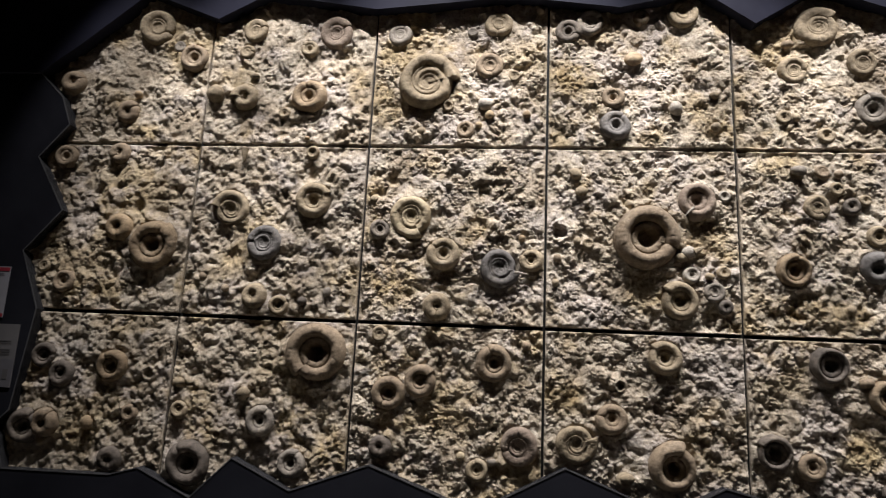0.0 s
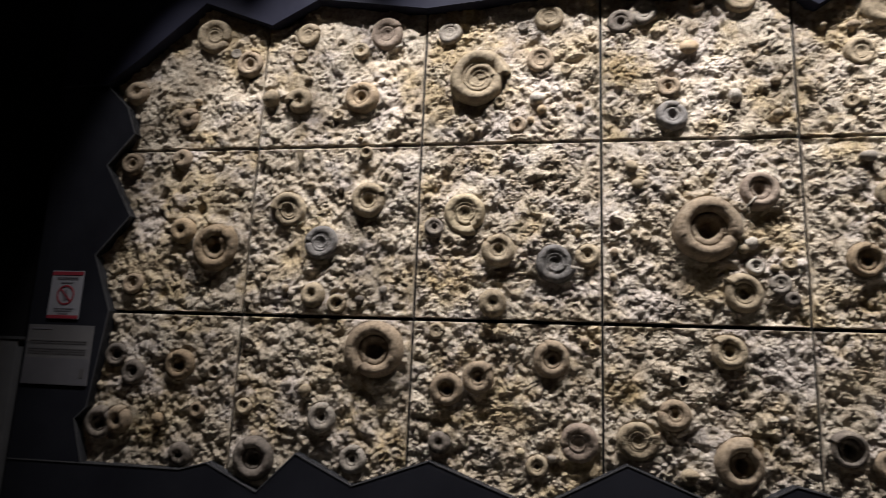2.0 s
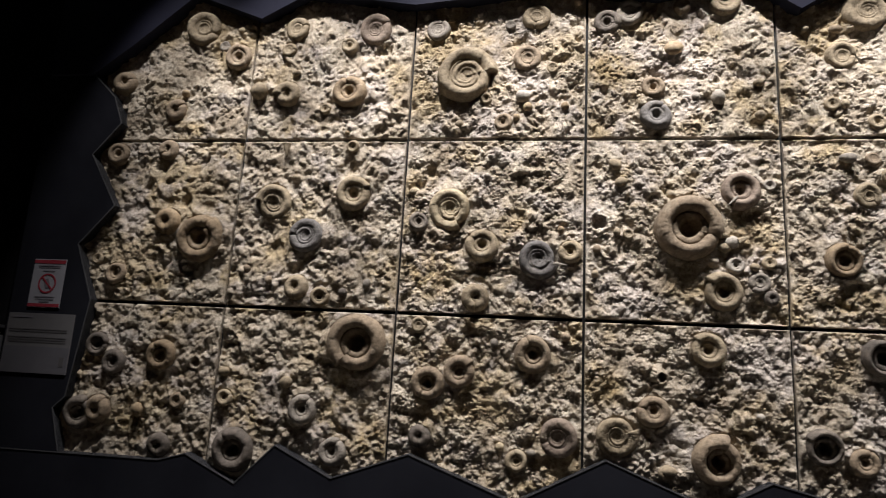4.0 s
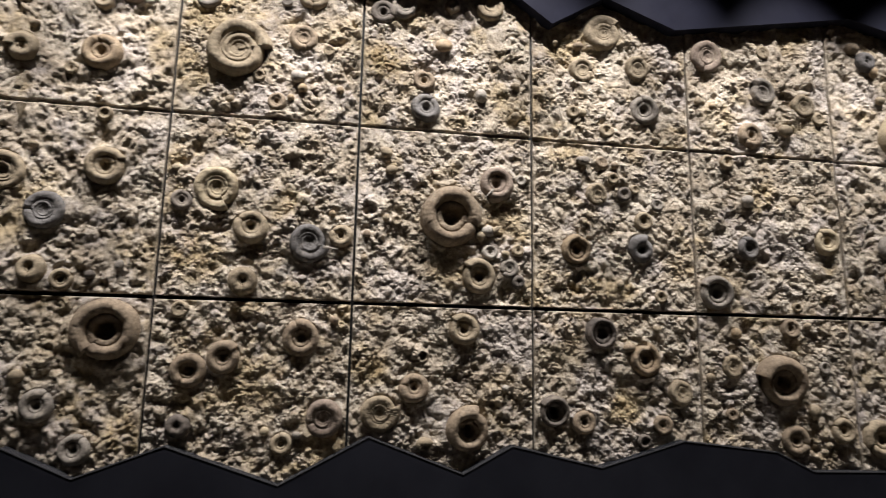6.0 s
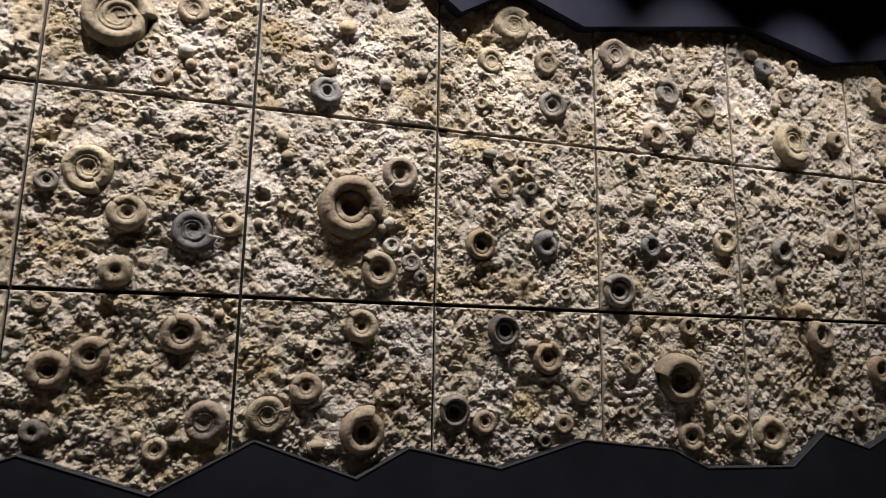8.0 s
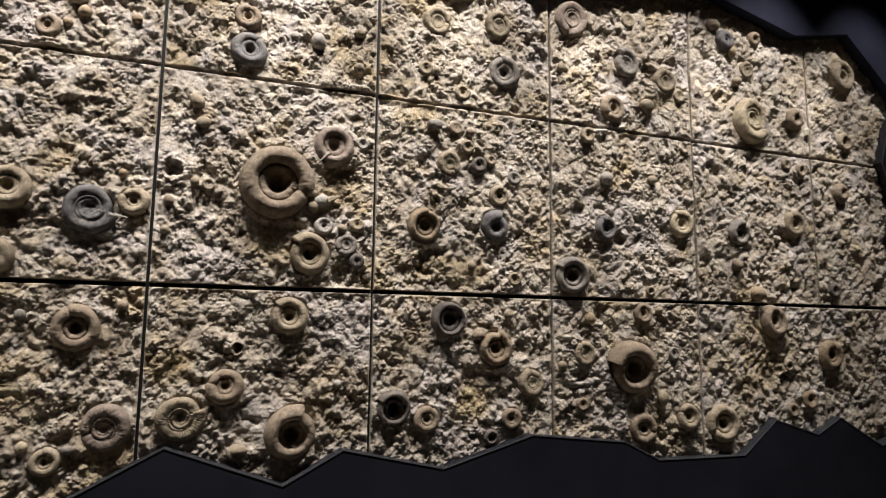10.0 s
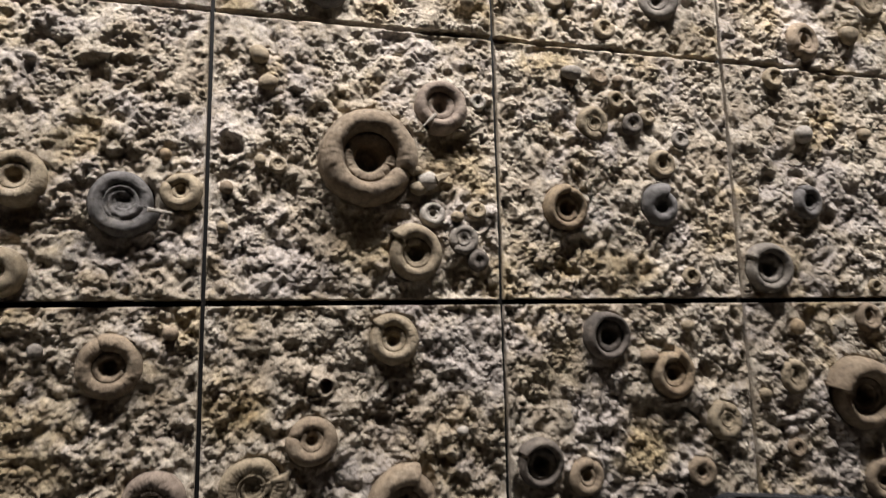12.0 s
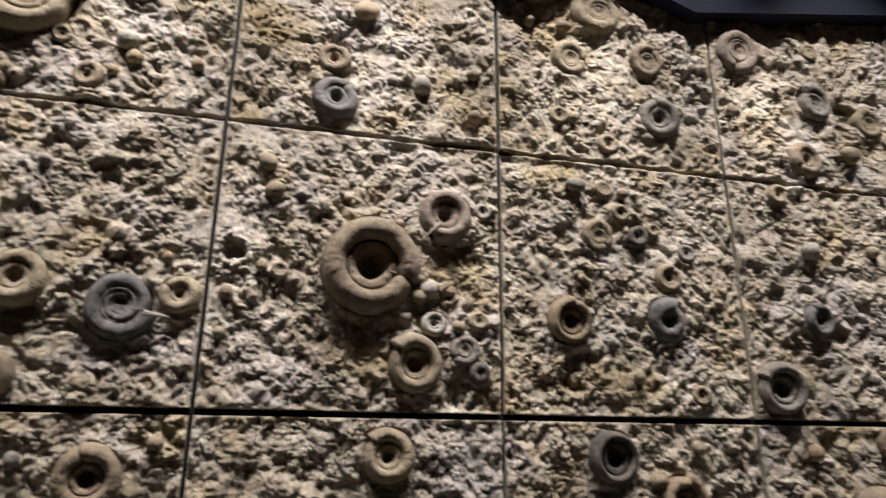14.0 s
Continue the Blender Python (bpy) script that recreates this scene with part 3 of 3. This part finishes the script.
fossil_panel(1, 1, [
    ("O", 0.508, 0.714, 0.029, 80, "tan"), ("OR+", 0.534, 0.503, 0.081, 30, "tan"),
    ("C-", 0.171, 0.462, 0.084, 170, "tan"), ("CR", 0.333, 0.314, 0.077, 180, "blue"),
    ("D", 0.314, 0.088, 0.056, -90, "tan"), ("O", 0.422, 0.053, 0.043, 20, "tan"), ("L", 0.189, 0.116, 0.018, 0, "brown"), ("L", 0.266, 0.57, 0.019, 0, "tan"), ("S", 0.218, 0.688, 0.032, -90, "tan"), ("L", 0.519, 0.075, 0.02, 0, "dark"),
    ("L", 0.089, 0.164, 0.019, 0, "brown"), ("L", 0.619, 0.114, 0.021, 0, "grey"),
])
fossil_panel(1, 2, [
    ("C", 0.198, 0.542, 0.059, 20, "tan"), ("C", 0.167, 0.437, 0.035, 0, "tan"), ("D-", 0.177, 0.218, 0.067, 180, "tan"),
    ("L", 0.048, 0.229, 0.042, 0, "tan"), ("O", 0.366, 0.146, 0.027, 0, "tan"), ("L", 0.215, 0.318, 0.019, 0, "tan"),
    ("C", 0.572, 0.524, 0.077, 30, "red"), ("O", 0.452, 0.45, 0.041, 150, "tan"), ("OR", 0.472, 0.223, 0.079, 110, "rust"),
    ("L", 0.48, 0.031, 0.013, 0, "ochre"),
])
fossil_panel(2, 0, [
    ("C", 0.101, 0.705, 0.034, 0, "tan"), ("L", 0.406, 0.644, 0.018, 0, "grey"), ("L", 0.683, 0.68, 0.02, 0, "brown"),
    ("OR", 0.557, 0.609, 0.073, 110, "brown"), ("OR+", 0.274, 0.529, 0.067, 42, "brown"),
    ("O", 0.149, 0.476, 0.068, -120, "brown"), ("D", 0.129, 0.272, 0.046, -90, "dark"),
    ("L", 0.442, 0.256, 0.022, 0, "yellow"), ("O", 0.505, 0.209, 0.044, 100, "tan"),
    ("CR", 0.659, 0.301, 0.074, -160, "red"), ("L", 0.561, 0.24, 0.016, 0, "grey"),
])
fossil_panel(2, 1, [
    ("C-", 0.201, 0.432, 0.094, -62, "yellow"), ("O", 0.072, 0.383, 0.043, 90, "dark"),
    ("OR", 0.339, 0.289, 0.07, 150, "tan"), ("C-", 0.572, 0.231, 0.083, -12, "blue"),
    ("O", 0.693, 0.269, 0.049, 150, "tan"), ("D", 0.323, 0.07, 0.058, -90, "tan"), ("L", 0.351, 0.58, 0.016, 0, "grey"),
    ("S", 0.655, 0.212, 0.028, -8, "pale"), ("L", 0.04, 0.512, 0.016, 0, "tan"), ("L", 0.656, 0.359, 0.017, 0, "ochre"),
])
fossil_panel(2, 2, [
    ("C+", 0.247, 0.295, 0.134, 8, "tan"), ("C", 0.106, 0.513, 0.055, 60, "grey"), ("C", 0.536, 0.558, 0.063, -100, "tan"),
    ("C", 0.502, 0.365, 0.059, -70, "brown"), ("O", 0.332, 0.182, 0.026, 0, "tan"), ("O", 0.408, 0.075, 0.04, 90, "brown"),
    ("L", 0.509, 0.141, 0.021, 0, "ochre"), ("L", 0.486, 0.189, 0.03, 0, "pale"), ("L", 0.463, 0.096, 0.018, 0, "ochre"),
    ("L", 0.664, 0.145, 0.018, 0, "ochre"), ("C", 0.608, 0.32, 0.025, 0, "tan"), ("C", 0.424, 0.525, 0.023, 0, "grey"),
    ("L", 0.714, 0.624, 0.019, 0, "brown"), ("L", 0.221, 0.07, 0.016, 0, "tan"),
])
fossil_panel(3, 0, [
    ("OR-", 0.454, 0.659, 0.068, 135, "tan"), ("OR", 0.255, 0.42, 0.061, 170, "brown"),
    ("CR-", 0.130, 0.322, 0.080, 20, "tan"), ("H+", 0.476, 0.266, 0.094, 68, "brown"),
    ("P", 0.29, 0.546, 0.018, 0, "dark"), ("D", 0.301, 0.204, 0.03, 0, "tan"), ("L", 0.628, 0.423, 0.016, 0, "pale"), ("L", 0.307, 0.211, 0.024, 0, "tan"),
])
fossil_panel(3, 1, [
    ("B", 0.398, 0.372, 0.134, -18, "brown"), ("OR+", 0.59, 0.522, 0.079, -115, "red"),
    ("H-", 0.513, 0.130, 0.078, 138, "tan"), ("C", 0.646, 0.164, 0.042, -140, "grey"),
    ("O", 0.564, 0.231, 0.036, 30, "pale"), ("O", 0.685, 0.244, 0.027, 60, "tan"), ("L", 0.629, 0.223, 0.018, 0, "tan"),
    ("L", 0.552, 0.318, 0.027, 0, "pale"), ("L", 0.523, 0.298, 0.024, 0, "tan"), ("L", 0.515, 0.345, 0.018, 0, "tan"), ("S", 0.592, 0.330, 0.024, 25, "tan"), ("S", 0.552, 0.476, 0.026, 225, "pale"), ("P", 0.053, 0.393, 0.032, 0, "dark"),
    ("C", 0.168, 0.346, 0.022, 0, "tan"), ("L", 0.124, 0.354, 0.016, 0, "tan"), ("L", 0.141, 0.56, 0.024, 0, "tan"), ("L", 0.118, 0.633, 0.022, 0, "tan"), ("O", 0.698, 0.55, 0.024, 60, "pale"),
    ("D", 0.686, 0.108, 0.03, -90, "dark"), ("L", 0.047, 0.282, 0.02, 0, "brown"), ("L", 0.04, 0.183, 0.018, 0, "tan"),
])
fossil_panel(3, 2, [
    ("O", 0.085, 0.521, 0.058, -20, "dark"), ("C", 0.173, 0.565, 0.06, 30, "grey"), ("C", 0.559, 0.602, 0.065, 175, "tan"),
    ("D", 0.388, 0.585, 0.035, -90, "brown"), ("L", 0.349, 0.391, 0.035, 0, "ochre"),
    ("O", 0.268, 0.221, 0.048, 70, "brown"), ("O", 0.278, 0.101, 0.066, 60, "blue"), ("L", 0.52, 0.173, 0.031, 0, "pale"),
    ("L", 0.433, 0.179, 0.015, 0, "grey"), ("L", 0.675, 0.094, 0.024, 0, "tan"), ("L", 0.674, 0.233, 0.017, 0, "tan"),
])
fossil_panel(4, 0, [
    ("V", 0.296, 0.656, 0.070, 110, "dark"), ("V-", 0.085, 0.334, 0.066, 150, "dark"),
    ("O", 0.214, 0.289, 0.051, 60, "brown"), ("OR-", 0.494, 0.549, 0.074, 75, "rust"),
    ("CR", 0.65, 0.413, 0.057, 100, "tan"), ("O", 0.562, 0.278, 0.045, 60, "brown"),
    ("O", 0.476, 0.213, 0.032, 60, "dark"), ("L", 0.551, 0.678, 0.02, 0, "tan"), ("L", 0.423, 0.594, 0.026, 0, "brown"),
])
fossil_panel(4, 1, [
    ("CR", 0.294, 0.51, 0.051, -50, "tan"), ("O", 0.422, 0.519, 0.034, 90, "dark"), ("O", 0.372, 0.587, 0.029, 0, "tan"),
    ("L", 0.231, 0.659, 0.027, 0, "grey"), ("C", 0.323, 0.657, 0.028, 0, "brown"), ("L", 0.381, 0.648, 0.019, 0, "brown"),
    ("V", 0.192, 0.26, 0.068, 80, "rust"), ("O", 0.576, 0.478, 0.031, 0, "grey"), ("O", 0.509, 0.399, 0.044, 60, "tan"),
    ("D+", 0.49, 0.278, 0.066, 70, "blue"), ("O", 0.578, 0.068, 0.03, 60, "tan"), ("L", 0.391, 0.112, 0.017, 0, "tan"),
    ("O", 0.475, 0.543, 0.023, 0, "tan"),
])
fossil_panel(4, 2, [
    ("C+", 0.342, 0.54, 0.095, 40, "tan"), ("C", 0.237, 0.342, 0.059, 0, "tan"), ("C", 0.504, 0.375, 0.059, 60, "tan"),
    ("O", 0.53, 0.174, 0.072, 100, "grey"), ("O", 0.192, 0.139, 0.031, 60, "tan"), ("O", 0.349, 0.062, 0.035, 30, "tan"),
    ("L", 0.222, 0.454, 0.023, 0, "brown"), ("L", 0.238, 0.137, 0.019, 0, "tan"), ("L", 0.108, 0.463, 0.014, 0, "tan"),
])
fossil_panel(5, 0, [
    ("H-", 0.373, 0.472, 0.119, 165, "brown"), ("O", 0.442, 0.695, 0.049, 60, "brown"),
    ("C", 0.146, 0.526, 0.053, 120, "tan"), ("L", 0.176, 0.671, 0.024, 0, "ochre"), ("O", 0.6, 0.526, 0.031, 60, "grey"),
    ("L", 0.528, 0.337, 0.033, 0, "tan"), ("O", 0.135, 0.322, 0.029, 90, "brown"),
    ("O", 0.428, 0.213, 0.069, -20, "brown"), ("O", 0.665, 0.255, 0.057, 150, "tan"), ("L", 0.53, 0.708, 0.017, 0, "tan"),
    ("L", 0.041, 0.476, 0.019, 0, "tan"),
])
fossil_panel(5, 1, [
    ("O", 0.183, 0.704, 0.036, 30, "tan"), ("L", 0.269, 0.521, 0.031, 0, "pale"), ("L", 0.511, 0.537, 0.025, 0, "tan"),
    ("O", 0.261, 0.302, 0.055, 120, "blue"), ("O", 0.664, 0.352, 0.065, 120, "yellow"),
    ("V-", 0.088, 0.097, 0.080, 150, "grey"), ("O", 0.487, 0.043, 0.022, 0, "tan"),
])
fossil_panel(5, 2, [
    ("C", 0.105, 0.467, 0.083, -100, "red"), ("C", 0.406, 0.519, 0.037, -60, "tan"),
    ("C-", 0.389, 0.32, 0.07, 130, "grey"), ("C", 0.599, 0.264, 0.06, 80, "tan"), ("C", 0.68, 0.204, 0.033, 0, "tan"),
    ("O", 0.309, 0.092, 0.065, -140, "brown"), ("L", 0.491, 0.127, 0.034, 0, "tan"), ("L", 0.12, 0.222, 0.017, 0, "ochre"),
    ("L", 0.051, 0.244, 0.02, 0, "tan"),
])
fossil_panel(6, 0, [
    ("O", 0.436, 0.673, 0.08, 60, "brown"), ("O", 0.1, 0.218, 0.088, -150, "tan"), ("O", 0.52, 0.467, 0.03, 60, "tan"),
    ("O", 0.64, 0.305, 0.046, 30, "rust"), ("O", 0.532, 0.262, 0.034, 80, "brown"),
])
fossil_panel(6, 1, [
    ("O", 0.251, 0.332, 0.067, 60, "grey"), ("O", 0.604, 0.398, 0.066, 120, "tan"), ("L", 0.228, 0.179, 0.032, 0, "brown"),
    ("L", 0.341, 0.047, 0.039, 0, "ochre"), ("O", 0.672, 0.672, 0.036, 40, "tan"), ("O", 0.576, 0.694, 0.03, 100, "tan"),
])
fossil_panel(6, 2, [
    ("C-", 0.361, 0.136, 0.117, -40, "yellow"), ("D", 0.219, 0.526, 0.057, -70, "blue"),
    ("D", 0.404, 0.565, 0.041, 30, "rust"), ("C", 0.35, 0.398, 0.042, 60, "tan"), ("L", 0.257, 0.473, 0.028, 0, "ochre"),
    ("D", 0.648, 0.187, 0.055, 60, "brown"), ("L", 0.147, 0.589, 0.032, 0, "brown"), ("L", 0.277, 0.328, 0.028, 0, "tan"),
])
fossil_panel(7, 0, [
    ("O", 0.042, 0.516, 0.076, 60, "rust"),
])
fossil_panel(7, 1, [
    ("D", 0.189, 0.581, 0.051, 30, "brown"), ("O", 0.1, 0.08, 0.037, 60, "dark"),
])
fossil_panel(7, 2, [
    ("O", 0.248, 0.465, 0.091, 110, "tan"), ("O", 0.242, 0.108, 0.052, 60, "tan"),
])
